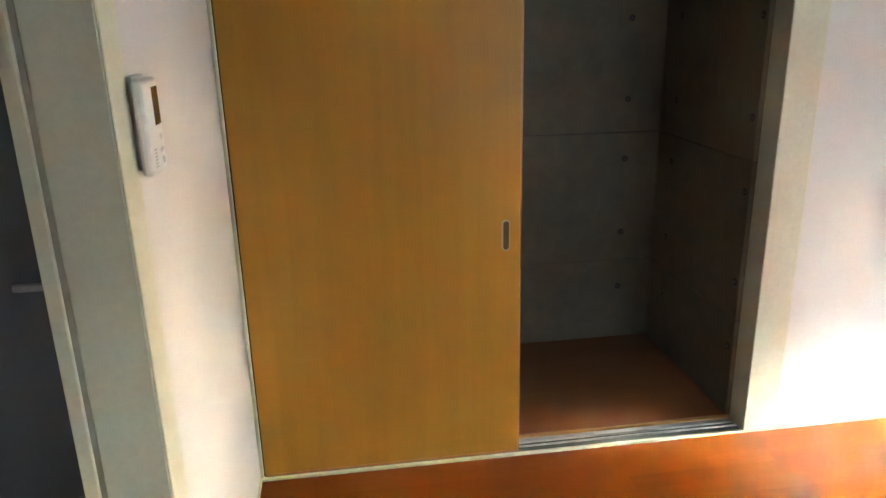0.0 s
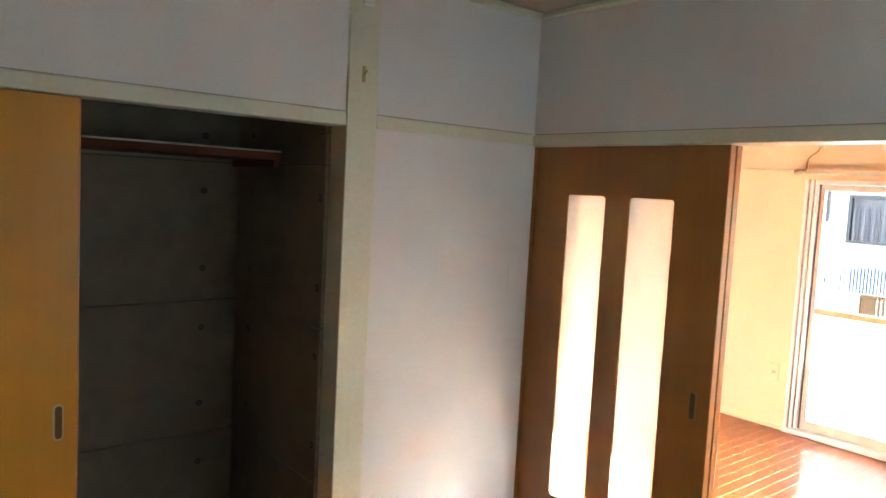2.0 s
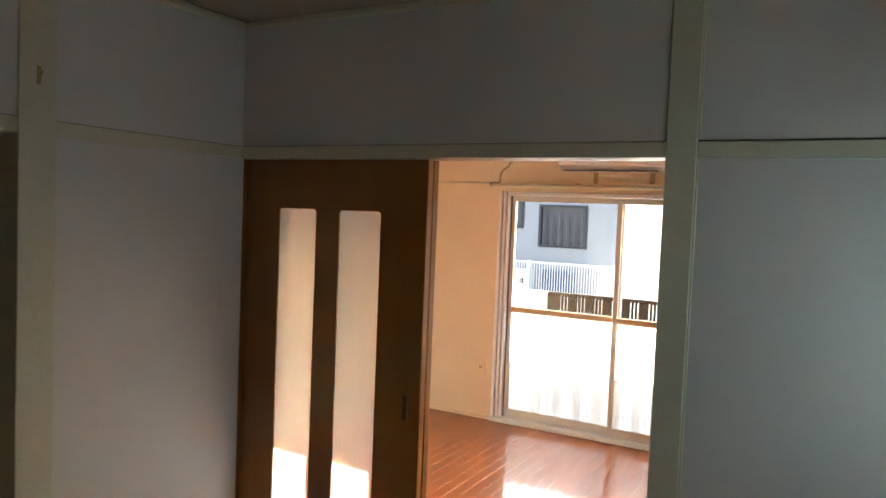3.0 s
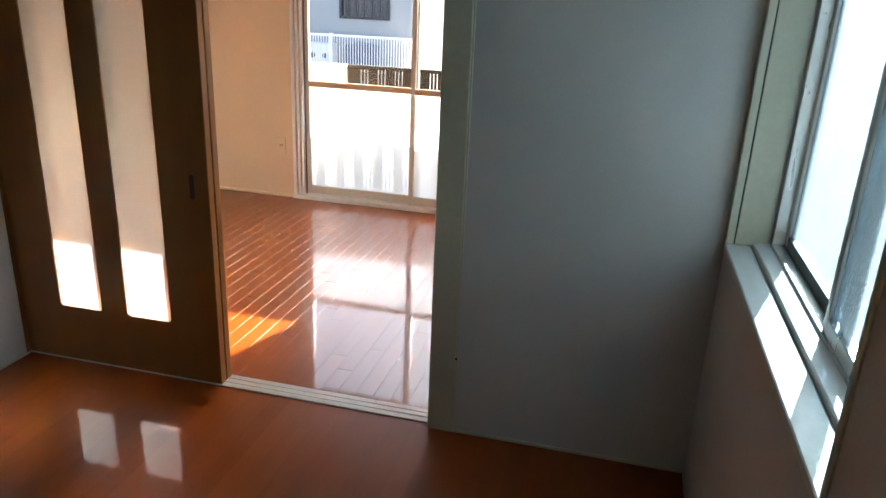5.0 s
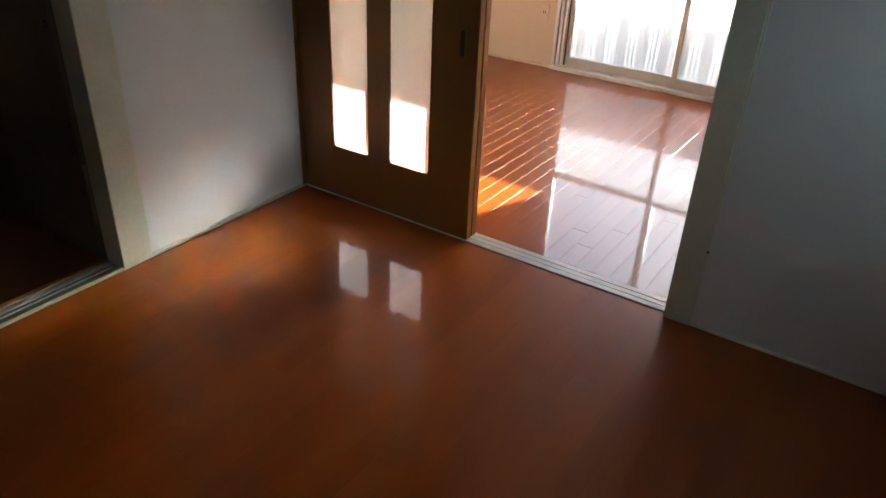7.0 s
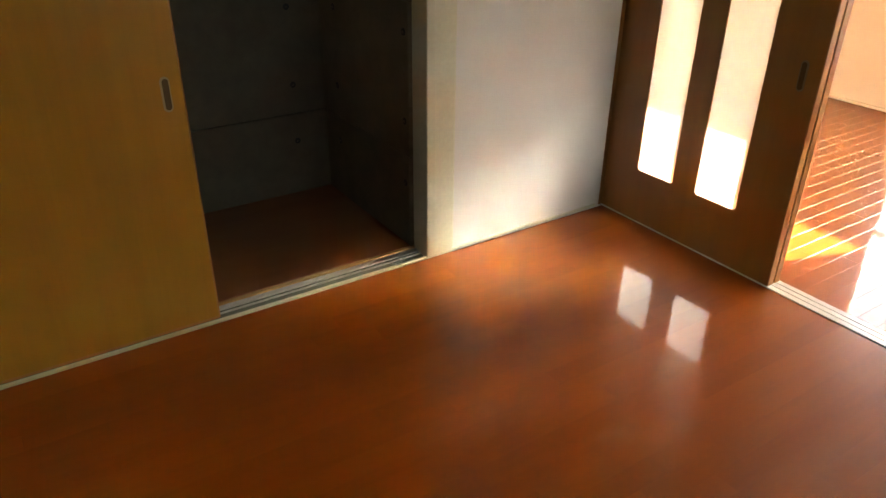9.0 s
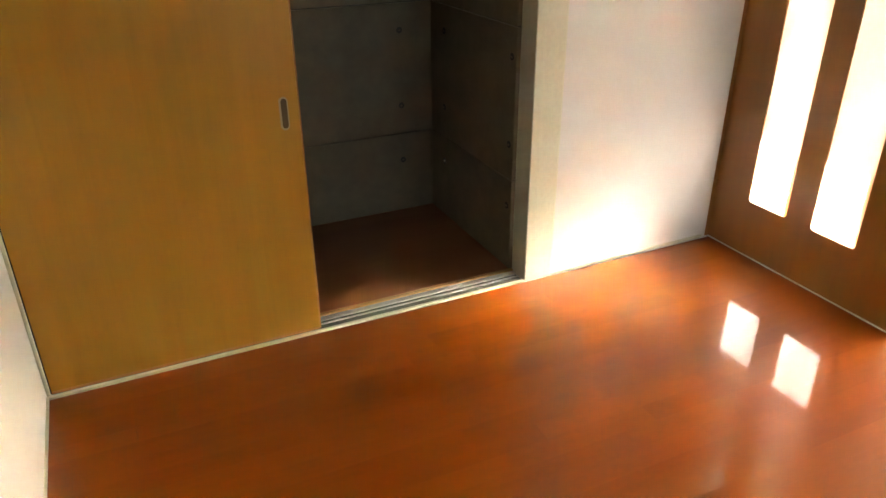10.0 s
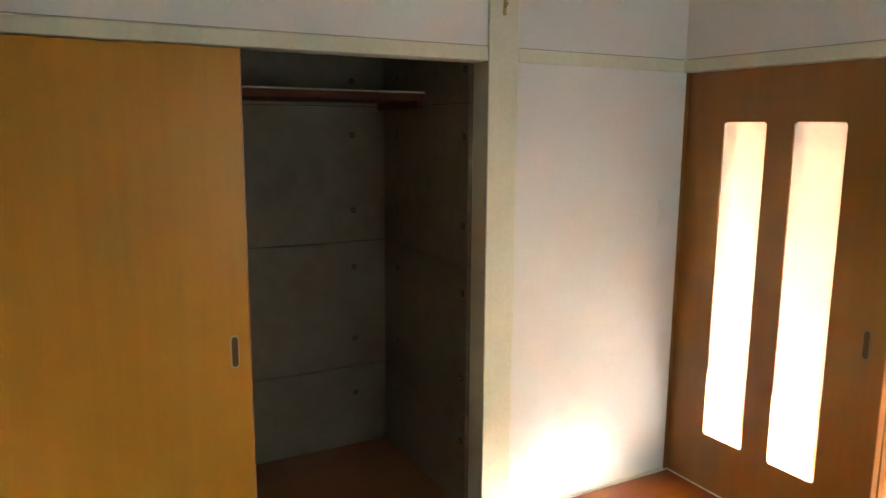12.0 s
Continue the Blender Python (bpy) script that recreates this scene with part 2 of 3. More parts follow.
def wall_mesh(axis, d0, d1, u0, u1, z0, z1, holes=()):
    """A wall d0..d1 thick along axis ('x' or 'y'), u along the other, with holes (u0, u1, z0, z1) right through it."""
    us = sorted({u0, u1, *(h[0] for h in holes), *(h[1] for h in holes)})
    zs = sorted({z0, z1, *(h[2] for h in holes), *(h[3] for h in holes)})
    bm = bmesh.new()

    def inside(i, j):
        if not (0 <= i < len(us) - 1 and 0 <= j < len(zs) - 1):
            return False
        u, z = (us[i] + us[i + 1]) / 2, (zs[j] + zs[j + 1]) / 2
        return not any(h[0] < u < h[1] and h[2] < z < h[3] for h in holes)

    made = {}

    def vert(d, u, z):
        if (d, u, z) not in made:
            made[(d, u, z)] = bm.verts.new((d, u, z) if axis == "x" else (u, d, z))
        return made[(d, u, z)]

    for i in range(len(us) - 1):
        for j in range(len(zs) - 1):
            if not inside(i, j):
                continue
            a, b, c, e = us[i], us[i + 1], zs[j], zs[j + 1]
            for d in (d0, d1):
                bm.faces.new([vert(d, a, c), vert(d, b, c), vert(d, b, e), vert(d, a, e)])
            for di, dj, p, q in ((-1, 0, (a, c), (a, e)), (1, 0, (b, c), (b, e)), (0, -1, (a, c), (b, c)), (0, 1, (a, e), (b, e))):
                if not inside(i + di, j + dj):
                    bm.faces.new([vert(d0, *p), vert(d1, *p), vert(d1, *q), vert(d0, *q)])
    return bm


# ---- the plan, in metres ----
WEST, SOUTH, EAST = -2.835, -2.756, 2.71    # wall faces
NORTH = 0.001                              # face of the closet wall
MID = -0.030                               # face of the wall with the sliding doors
HEAD, BAND, CEIL = 1.800, 1.850, 2.385     # door heads, rail above them, ceiling
CL, CR = WEST, -1.019                      # closet opening
POST = -0.890                              # far side of the closet post
GATE_L, GATE_R = NORTH, -1.820             # opening between the rooms

# ---- walls ----
solid("wall_north", wall_mesh("y", NORTH, 0.10, -2.98, MID, -0.15, CEIL, [(CL, POST - 0.006, -0.01, HEAD + 0.012)]), WALLPAPER,
      "white wallpapered wall above and beside the closet", "wall")
solid("wall_middle", wall_mesh("x", MID, 0.09, SOUTH, 1.0, -0.15, CEIL, [(GATE_R - 0.01, GATE_L, -0.01, HEAD + 0.012)]), WALLPAPER,
      "white wallpapered wall with an opening between two rooms", "wall")
solid("wall_south", wall_mesh("y", SOUTH - 0.195, SOUTH, -4.1, EAST + 0.14, -0.15, CEIL, [(-1.333, -0.066, 0.860, HEAD)]), WALLPAPER,
      "white wallpapered wall with a frosted side window", "wall")
# unseen part of the doorway is widened so the hall swallows bounced light
solid("wall_west", wall_mesh("x", WEST - 0.145, WEST, SOUTH, NORTH, -0.15, CEIL, [(-2.70, -1.04, -0.01, HEAD)]), WALLPAPER,
      "white wallpapered wall with a hall doorway, widened on its unseen side to absorb light", "wall")
solid("wall_east", wall_mesh("x", EAST, EAST + 0.14, SOUTH, 1.12, -0.15, CEIL, [(-1.86, 0.02, 0.012, 1.785)]), BRIGHT_PAPER,
      "cream wallpapered wall round a tall balcony window", "wall")
solid("wall_bright_room_north", wall_mesh("y", 1.0, 1.12, -0.90, EAST, -0.15, CEIL), BRIGHT_PAPER,
      "plain cream wallpapered side wall of the sunny room", "wall")
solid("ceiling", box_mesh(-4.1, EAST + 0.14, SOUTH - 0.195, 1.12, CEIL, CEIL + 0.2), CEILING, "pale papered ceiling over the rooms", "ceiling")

# hall behind the doorway
solid("wall_hall_north", wall_mesh("y", -0.46, -0.36, -4.0, WEST - 0.145, -0.15, CEIL), WALLPAPER, "plain wall at the end of the dim hall", "wall")
solid("wall_hall_west", wall_mesh("x", -4.1, -4.0, SOUTH, -0.36, -0.15, CEIL), WALLPAPER, "plain wall along the dim hall", "wall")
solid("floor_hall", box_mesh(-4.0, WEST - 0.145, SOUTH, -0.46, -0.15, 0.0), CLOSET_FLOOR, "brown board floor of the dim hall", "floor")

# bare concrete inside the closet, each pour of the wall a slab with a joint below it
JOINTS = (0.418, 1.030, 1.655)


def concrete_wall(name, axis, d0, d1, u0, u1, face, holes, label):
    """Concrete in lifts with fine recessed joints; face is the side seen, holes the centres (u, z) of form-tie holes."""
    w = thing(name, (0, 0, 0), label, "wall", kind="structure")
    levels = (-0.05, *JOINTS, CEIL)
    for a, b in zip(levels, levels[1:]):
        bm = bmesh.new()
        r = (d0, d1, u0, u1) if axis == "x" else (u0, u1, d0, d1)
        box(bm, *r, a + 0.002, b - 0.002, 0.002)
        part("concrete_panel", bm, CONCRETE, w)
    back = bmesh.new()
    inner = (d0 + 0.01, d1 - 0.004) if face == d0 else (d0 + 0.004, d1 - 0.01)
    r = (*inner, u0 + 0.004, u1 - 0.004) if axis == "x" else (u0 + 0.004, u1 - 0.004, *inner)
    box(back, *r, -0.045, CEIL - 0.005)
    part("joint_filler", back, HOLE, w)
    out = -0.0012 if face == d0 else 0.0012
    for u, z in holes:
        bm = bmesh.new()
        a = (face + out, u, z) if axis == "x" else (u, face + out, z)
        b = (face - out * 4, u, z) if axis == "x" else (u, face - out * 4, z)
        # no hole is cut: a proud disc painted dark gives its shadow
        cylinder(bm, b, a, 0.0145, 14)
        hole = part("tie_hole", bm, HOLE, w)
        rim = bmesh.new()
        c = (face + out * 1.6, u + 0.001, z - 0.002) if axis == "x" else (u + 0.001, face + out * 1.6, z - 0.002)
        cylinder(rim, a, c, 0.0055, 12)
        part("tie_plug", rim, CONCRETE, hole)
    return w


ROWS_Z = (1.780, 1.530, 1.185, 0.916, 0.567, 0.300)
BACK_Z = (1.768, 1.526, 1.178, 0.908, 0.557, 0.283)
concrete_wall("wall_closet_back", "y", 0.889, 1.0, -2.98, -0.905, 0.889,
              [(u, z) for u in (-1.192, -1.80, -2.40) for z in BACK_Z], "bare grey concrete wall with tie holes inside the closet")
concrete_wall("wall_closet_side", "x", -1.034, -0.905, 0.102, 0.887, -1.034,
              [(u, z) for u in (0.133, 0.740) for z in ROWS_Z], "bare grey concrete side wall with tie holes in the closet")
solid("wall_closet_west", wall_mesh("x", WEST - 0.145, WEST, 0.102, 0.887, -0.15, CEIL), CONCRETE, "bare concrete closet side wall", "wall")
solid("floor_closet", box_mesh(WEST, -1.036, 0.098, 0.887, -0.15, 0.018), CLOSET_FLOOR, "dark reddish-brown board floor of the closet", "floor")


# ---- painted trim ----
def trim(name, label, *a, bevel=0.003, material=None):
    return solid(name, box_mesh(*a, bevel=bevel), material or CREAM, label, "trim")


trim("trim_post_closet", "cream painted square post beside the closet", CR, POST, NORTH - 0.012, 0.098, 0.0, CEIL)
trim("trim_post_gate", "cream painted square post beside the room opening", MID - 0.009, 0.092, -1.915, GATE_R, 0.0, CEIL)
trim("trim_head_closet", "cream painted rail over the closet", WEST + 0.002, CR - 0.001, NORTH - 0.010, 0.098, HEAD, BAND)
trim("trim_head_north", "cream painted wall rail", POST + 0.001, MID - 0.011, NORTH - 0.007, NORTH + 0.02, HEAD, BAND)
trim("trim_head_gate", "cream painted rail over the sliding doors", MID - 0.010, 0.092, GATE_R + 0.001, NORTH - 0.001, HEAD, BAND)
trim("trim_head_middle", "cream painted wall rail", MID - 0.007, MID + 0.02, SOUTH + 0.002, -1.916, HEAD, BAND)
trim("trim_head_west", "cream painted wall rail", WEST - 0.02, WEST + 0.008, SOUTH + 0.002, NORTH - 0.011, HEAD, BAND)
trim("trim_head_south", "cream painted wall rail", WEST + 0.01, MID - 0.011, SOUTH - 0.02, SOUTH + 0.007, HEAD + 0.002, BAND)
trim("trim_jamb_closet", "thin cream strip beside the closet door", WEST + 0.001, WEST + 0.013, NORTH - 0.006, 0.05, 0.0, HEAD - 0.001)
for nm, a in (("trim_cornice_north", (WEST, MID, NORTH - 0.028, NORTH)), ("trim_cornice_middle", (MID - 0.028, MID, SOUTH, NORTH - 0.029)),
              ("trim_cornice_west", (WEST, WEST + 0.028, SOUTH, NORTH - 0.029)), ("trim_cornice_south", (WEST + 0.029, MID - 0.029, SOUTH, SOUTH + 0.028))):
    trim(nm, "narrow cream cornice under the ceiling", *a, CEIL - 0.032, CEIL - 0.001, bevel=0.008)
trim("trim_jamb_gate", "narrow brown jamb strip where the sliding door meets the wall", -0.021, -0.0008, NORTH - 0.005, NORTH - 0.0006, 0.0045, HEAD - 0.001, bevel=0.001, material=DOOR_WOOD)
# raised beads at the wall edges beside the posts
trim("trim_bead_gate", "thin pale bead beside the post", MID - 0.006, MID + 0.01, -1.922, -1.9155, 0.014, HEAD - 0.001, bevel=0.002)
trim("trim_bead_gate_upper", "thin pale bead beside the post above the rail", MID - 0.006, MID + 0.01, -1.922, -1.9155, BAND + 0.006, CEIL - 0.034, bevel=0.002)
trim("trim_bead_rail", "thin pale bead under the wall rail", MID - 0.009, MID + 0.01, SOUTH + 0.008, -1.9225, HEAD - 0.007, HEAD - 0.0005, bevel=0.002, material=RAIL)
trim("trim_joint_post", "narrow dark joint beside the post above the rail", MID - 0.0015, MID + 0.01, GATE_R + 0.0005, GATE_R + 0.0045, BAND + 0.005, CEIL - 0.034, bevel=0, material=JOINT_LINE)
trim("trim_bead_closet", "thin pale bead beside the post", POST + 0.0005, POST + 0.007, NORTH - 0.006, NORTH + 0.01, 0.014, HEAD - 0.001, bevel=0.002)
# open joint above the wall rails
for nm, a in (("trim_joint_closet", (WEST + 0.009, CR - 0.001, NORTH - 0.0015, NORTH + 0.01)), ("trim_joint_north", (POST + 0.001, MID - 0.011, NORTH - 0.0015, NORTH + 0.01)),
              ("trim_joint_gate", (MID - 0.0015, MID + 0.01, GATE_R + 0.001, NORTH - 0.011)), ("trim_joint_middle", (MID - 0.0015, MID + 0.01, SOUTH + 0.008, -1.916))):
    trim(nm, "narrow dark open joint above the wall rail", *a, BAND + 0.0003, BAND + 0.0045, bevel=0, material=HOLE if nm == "trim_joint_middle" else JOINT_LINE)
for nm, a in (("baseboard_north", (POST + 0.001, MID - 0.010, NORTH - 0.007, NORTH + 0.02)),
              ("baseboard_middle", (MID - 0.007, MID + 0.02, SOUTH + 0.009, -1.916)),
              ("baseboard_south", (WEST + 0.009, MID - 0.009, SOUTH - 0.02, SOUTH + 0.007)),
              ("baseboard_west", (WEST - 0.02, WEST + 0.007, -0.943, NORTH - 0.008))):
    trim(nm, "very low cream skirting strip", *a, 0.0, 0.013)
trim("baseboard_bright_east", "low cream skirting strip", EAST - 0.008, EAST + 0.02, 0.022, 0.998, 0.0, 0.022, material=BRIGHT_PAPER)
trim("baseboard_bright_north", "low cream skirting strip", 0.10, EAST - 0.01, 0.992, 1.02, 0.0, 0.022, material=BRIGHT_PAPER)
trim("trim_head_bright_room", "thin pale picture rail in the sunny room", EAST - 0.010, EAST + 0.02, 0.026, 0.998, 1.842, 1.856)

# doorway to the hall: casing, jamb and stop
casing = thing("doorway_casing", (WEST, -1.0, 0), "cream painted casing round the open hall doorway", "door frame", kind="structure")
part("casing_board", box_mesh(WEST + 0.0005, WEST + 0.005, -1.046, -0.945, 0.0, HEAD - 0.001, 0.002), CREAM, casing)
part("jamb", box_mesh(WEST - 0.112, WEST + 0.0003, -1.046, -1.0405, 0.0, HEAD - 0.013, 0.002), CREAM, casing)
part("jamb_back", box_mesh(WEST - 0.150, WEST - 0.124, -1.050, -1.0405, 0.0, HEAD - 0.013, 0.002), CREAM, casing)
# groove strip is coloured darker than the jamb for its shade
part("groove", box_mesh(WEST - 0.123, WEST - 0.113, -1.044, -1.0405, 0.0, HEAD - 0.013), JOINT_LINE, casing, "shaded groove")
part("far_jamb", box_mesh(WEST - 0.15, WEST + 0.014, -2.699, -2.688, 0.0, HEAD - 0.013, 0.002), CREAM, casing)
part("head_jamb", box_mesh(WEST - 0.15, WEST + 0.0005, -2.687, -1.053, HEAD - 0.012, HEAD - 0.001, 0.002), CREAM, casing)

hall_door = thing("door_1", (-3.5, -0.49, 0), "slate-grey hinged door, closed, with a steel lever handle", "door", kind="structure")
part("leaf", box_mesh(-3.92, -3.10, -0.496, -0.464, 0.008, 1.98, 0.003), SLATE, hall_door)
lever = bmesh.new()
cylinder(lever, (-3.155, -0.496, 0.962), (-3.155, -0.545, 0.962), 0.010)
box(lever, -3.262, -3.145, -0.556, -0.540, 0.952, 0.972, 0.006, 2)
hd = part("door_handle", lever, DULL_STEEL, hall_door, "dark steel lever", True)
part("rosette", cylinder(bmesh.new(), (-3.155, -0.4965, 0.962), (-3.155, -0.503, 0.962), 0.025, 24), DULL_STEEL, hd)


# ---- closet door ----
def capsule_slab(along, u, z, w, h, d0, d1, sides=10):
    """An upright oblong with round ends, standing from depth d0 to d1."""
    bm = bmesh.new()
    rad, ring = w / 2, []
    for k in range(sides + 1):
        a = math.pi * k / sides
        ring.append((u + rad * math.cos(a), z + h / 2 - rad + rad * math.sin(a)))
    for k in range(sides + 1):
        a = math.pi + math.pi * k / sides
        ring.append((u + rad * math.cos(a), z - h / 2 + rad + rad * math.sin(a)))
    loops = [[bm.verts.new((p, d, q) if along == "x" else (d, p, q)) for p, q in ring] for d in (d0, d1)]
    bm.faces.new(loops[0])
    bm.faces.new(loops[1][::-1])
    for k in range(len(ring)):
        q = (k + 1) % len(ring)
        bm.faces.new([loops[0][k], loops[0][q], loops[1][q], loops[1][k]])
    return bm


def finger_pull(parent, along, u, d, z, out, rim, cup):
    """A round-ended finger pull: a thin rim, a lighter lip along one side and a flat cup, its recess shade put into the
    colour.
    """
    p = part("pull", capsule_slab(along, u, z, 0.029, 0.110, d - 0.002 * out, d + 0.0018 * out), rim, parent, "recessed finger pull")
    part("cup", capsule_slab(along, u + 0.001, z, 0.019, 0.098, d, d + 0.0024 * out), cup, p, "flat cup coloured dark as a shaded recess")
    return p


closet_door = thing("door_2", (-2.36, 0.015, 0), "honey-coloured veneered sliding closet door, pushed to one end", "closet door", kind="structure")
part("leaf", box_mesh(WEST + 0.017, -1.905, 0.001, 0.030, 0.014, HEAD - 0.003, 0.0015), HONEY, closet_door)
part("edge_band", box_mesh(-1.9048, -1.900, 0.0005, 0.0305, 0.014, HEAD - 0.003, 0.001), EDGE_WOOD, closet_door, "orange-brown edge band")
part("bottom_band", box_mesh(WEST + 0.017, -1.906, -0.0012, 0.006, 0.013, 0.021), EDGE_WOOD, closet_door)
# added black strip that stands for the shade in the door gap
part("edge_gap_shade", box_mesh(WEST + 0.0135, WEST + 0.0165, 0.0005, 0.028, 0.014, HEAD - 0.003), DARK_PLASTIC, closet_door, "black strip for the dark gap beside the door")
finger_pull(closet_door, "x", -1.954, 0.001, 0.848, -1, PULL_HIGHLIGHT, CUP_SHADE)

threshold = thing("closet_track", (-1.9, 0.03, 0), "cream wooden closet threshold with two grey sliding grooves", "track", kind="structure")
part("front_strip", box_mesh(WEST + 0.002, CR - 0.001, NORTH - 0.015, 0.0, 0.0, 0.011, 0.002), CREAM, threshold)
part("bed", box_mesh(WEST + 0.002, CR - 0.001, 0.0005, 0.082, -0.005, 0.003), TRACK_DARK, threshold, "dark groove bed")
part("middle_strip", box_mesh(WEST + 0.002, CR - 0.001, 0.033, 0.039, 0.003, 0.010, 0.001), GREY_PAINT, threshold)
part("inner_strip", box_mesh(WEST + 0.002, CR - 0.001, 0.056, 0.080, 0.003, 0.012, 0.002), GREY_PAINT, threshold, "blue-grey strip")
part("back_strip", box_mesh(WEST + 0.002, CR - 0.001, 0.0805, 0.0975, 0.003, 0.0185, 0.003), LIP_WOOD, threshold, "tan wooden lip")

shelf = thing("closet_shelf", (-1.9, 0.6, 1.68), "reddish-brown wooden closet shelf with a pale front edge strip", "shelf")
part("board", box_mesh(WEST + 0.002, -1.043, 0.450, 0.886, 1.672, 1.702, 0.001), SHELF_WOOD, shelf)
part("front_edge", box_mesh(WEST + 0.002, -1.043, 0.447, 0.456, 1.7025, 1.709, 0.001), SHELF_EDGE, shelf, "pale edge strip")
part("side_cleat", box_mesh(-1.066, -1.042, 0.470, 0.886, 1.640, 1.6715, 0.001), SHELF_WOOD, shelf)


# ---- sliding doors between the rooms ----
def glazed_leaf(name, x0, x1, pane_material_used, label, pull):
    """A door leaf with two tall round-cornered lights."""
    lights = [(-0.397, -0.195), (-0.722, -0.517)]
    z0, z1, r = 0.250, 1.592, 0.016
    leaf = thing(name, ((x0 + x1) / 2, -0.47, 0), label, "sliding door", kind="structure")
    part("frame", wall_mesh("x", x0, x1, -0.931, -0.0005, 0.005, HEAD - 0.002, [(a, b, z0, z1) for a, b in lights]), DOOR_WOOD, leaf)
    part("edge_band", box_mesh(x0 - 0.0004, x1 + 0.0004, -0.935, -0.9312, 0.005, HEAD - 0.002, 0.001), EDGE_WOOD, leaf, "orange-brown edge band")
    for a, b in lights:
        p = part("pane", box_mesh(x0 + 0.006, x0 + 0.010, a - 0.003, b + 0.003, z0 - 0.003, z1 + 0.003), pane_material_used, leaf, "pane of glass")
        bm = bmesh.new()
        for cy, sy in ((a, 1), (b, -1)):
            for cz, sz in ((z0, 1), (z1, -1)):
                # fillet block that rounds the corner of the light
                arc = [(cy + sy * (r - r * math.sin(k * math.pi / 12)), cz + sz * (r - r * math.cos(k * math.pi / 12))) for k in range(7)]
                ring = [(cy, cz)] + arc
                f = [bm.verts.new((x0 + 0.0005, y, z)) for y, z in ring]
                g = [bm.verts.new((x1 - 0.0005, y, z)) for y, z in ring]
                bm.faces.new(f)
                bm.faces.new(g[::-1])
                for k in range(len(ring)):
                    q = (k + 1) % len(ring)
                    bm.faces.new([f[k], g[k], g[q], f[q]])
        part("corner_fillet", bm, DOOR_WOOD, p)
    if pull:
        finger_pull(leaf, "y", -0.866, x0, 0.832, -1, PULL_BROWN, PULL_SHADE)
    return leaf


glazed_leaf("door_3", 0.0, 0.033, FROSTED, "chestnut-brown sliding door with two tall frosted panes", True)
glazed_leaf("door_4", 0.043, 0.076, CLEAR, "second brown glazed sliding door stacked behind the first", False)

gate_track = thing("gate_track", (0.03, -1.37, 0), "white double floor rail between the two rooms", "track", kind="structure")
part("bed", box_mesh(-0.0055, 0.086, GATE_R + 0.001, GATE_L - 0.001, -0.004, 0.0005), GREY_PAINT, gate_track)
for x0, x1 in ((-0.005, 0.024), (0.0265, 0.055), (0.0575, 0.0855)):
    part("rail", box_mesh(x0, x1, GATE_R + 0.001, GATE_L - 0.001, 0.0005, 0.0042, 0.0012), RAIL, gate_track, "white rail strip")

# ---- side window ----
SASH = -2.772                              # datum of the window inside the wall
side = thing("window_1", (-0.70, SASH - 0.1, 0.9), "aluminium sliding side window with figured glass and a white sill", "window", kind="structure")
WL, WR, WB, WT = -1.333, -0.066, 0.860, HEAD
part("window_sill", box_mesh(WL - 0.006, WR + 0.006, SASH - 0.052, SASH + 0.022, WB - 0.012, WB + 0.010, 0.003), WHITE_PLASTIC, side, "white painted sill board")
part("sill_step", box_mesh(WL + 0.001, WR - 0.001, SASH - 0.150, SASH - 0.056, WB - 0.012, WB + 0.024, 0.003), WHITE_PLASTIC, side)
part("sill_groove", box_mesh(WL + 0.001, WR - 0.001, SASH - 0.0565, SASH - 0.0515, WB - 0.012, WB + 0.006), GREY_PAINT, side)
for nm, x0, x1 in (("lining", WR - 0.010, WR - 0.0005), ("lining", WL + 0.0005, WL + 0.010)):
    part(nm, box_mesh(x0, x1, SASH - 0.10, SASH - 0.0042, WB + 0.011, WT - 0.001, 0.002), CREAM, side)
for x0, x1 in ((WR - 0.010, WR + 0.006), (WL - 0.006, WL + 0.010)):
    part("casing", box_mesh(x0, x1, SASH - 0.001, SASH + 0.023, WB + 0.0105, WT - 0.001, 0.003), CREAM, side)
part("casing_line", box_mesh(WR - 0.0095, WR - 0.0005, SASH - 0.0040, SASH - 0.0012, WB + 0.012, WT - 0.002), DARK_PLASTIC, side, "dark open joint")
part("casing_line", box_mesh(WR + 0.0062, WR + 0.0085, SASH + 0.0163, SASH + 0.0195, WB + 0.012, WT - 0.002), DARK_PLASTIC, side, "dark open joint")


def sash(parent, x0, x1, y, z0, z1, width, glass, foot, depth=0.022):
    """A sash of four aluminium members with a pane."""
    s = part("sash", box_mesh(x0, x0 + width, y, y + depth, z0, z1, 0.002), ALUMINIUM, parent, "silver aluminium sash")
    part("stile", box_mesh(x1 - width, x1, y, y + depth, z0, z1, 0.002), ALUMINIUM, s)
    part("bottom_rail", box_mesh(x0 + width, x1 - width, y, y + depth, z0, z0 + width * 1.4, 0.002), foot, s)
    part("top_rail", box_mesh(x0 + width, x1 - width, y, y + depth, z1 - width, z1, 0.002), ALUMINIUM, s)
    part("pane", box_mesh(x0 + width - 0.002, x1 - width + 0.002, y + 0.009, y + 0.013, z0 + width * 1.4 - 0.002, z1 - width + 0.002), glass, s, "figured obscure glass")
    return s


for x0, x1, z0, z1 in ((WR - 0.034, WR - 0.001, WB + 0.005, WT), (WL + 0.001, WL + 0.034, WB + 0.005, WT), (WL + 0.0345, WR - 0.0345, WB + 0.005, WB + 0.034), (WL + 0.0345, WR - 0.0345, WT - 0.03, WT)):
    part("window_frame", box_mesh(x0, x1, SASH - 0.170, SASH - 0.104, z0, z1 - 0.001, 0.002), ALUMINIUM, side)
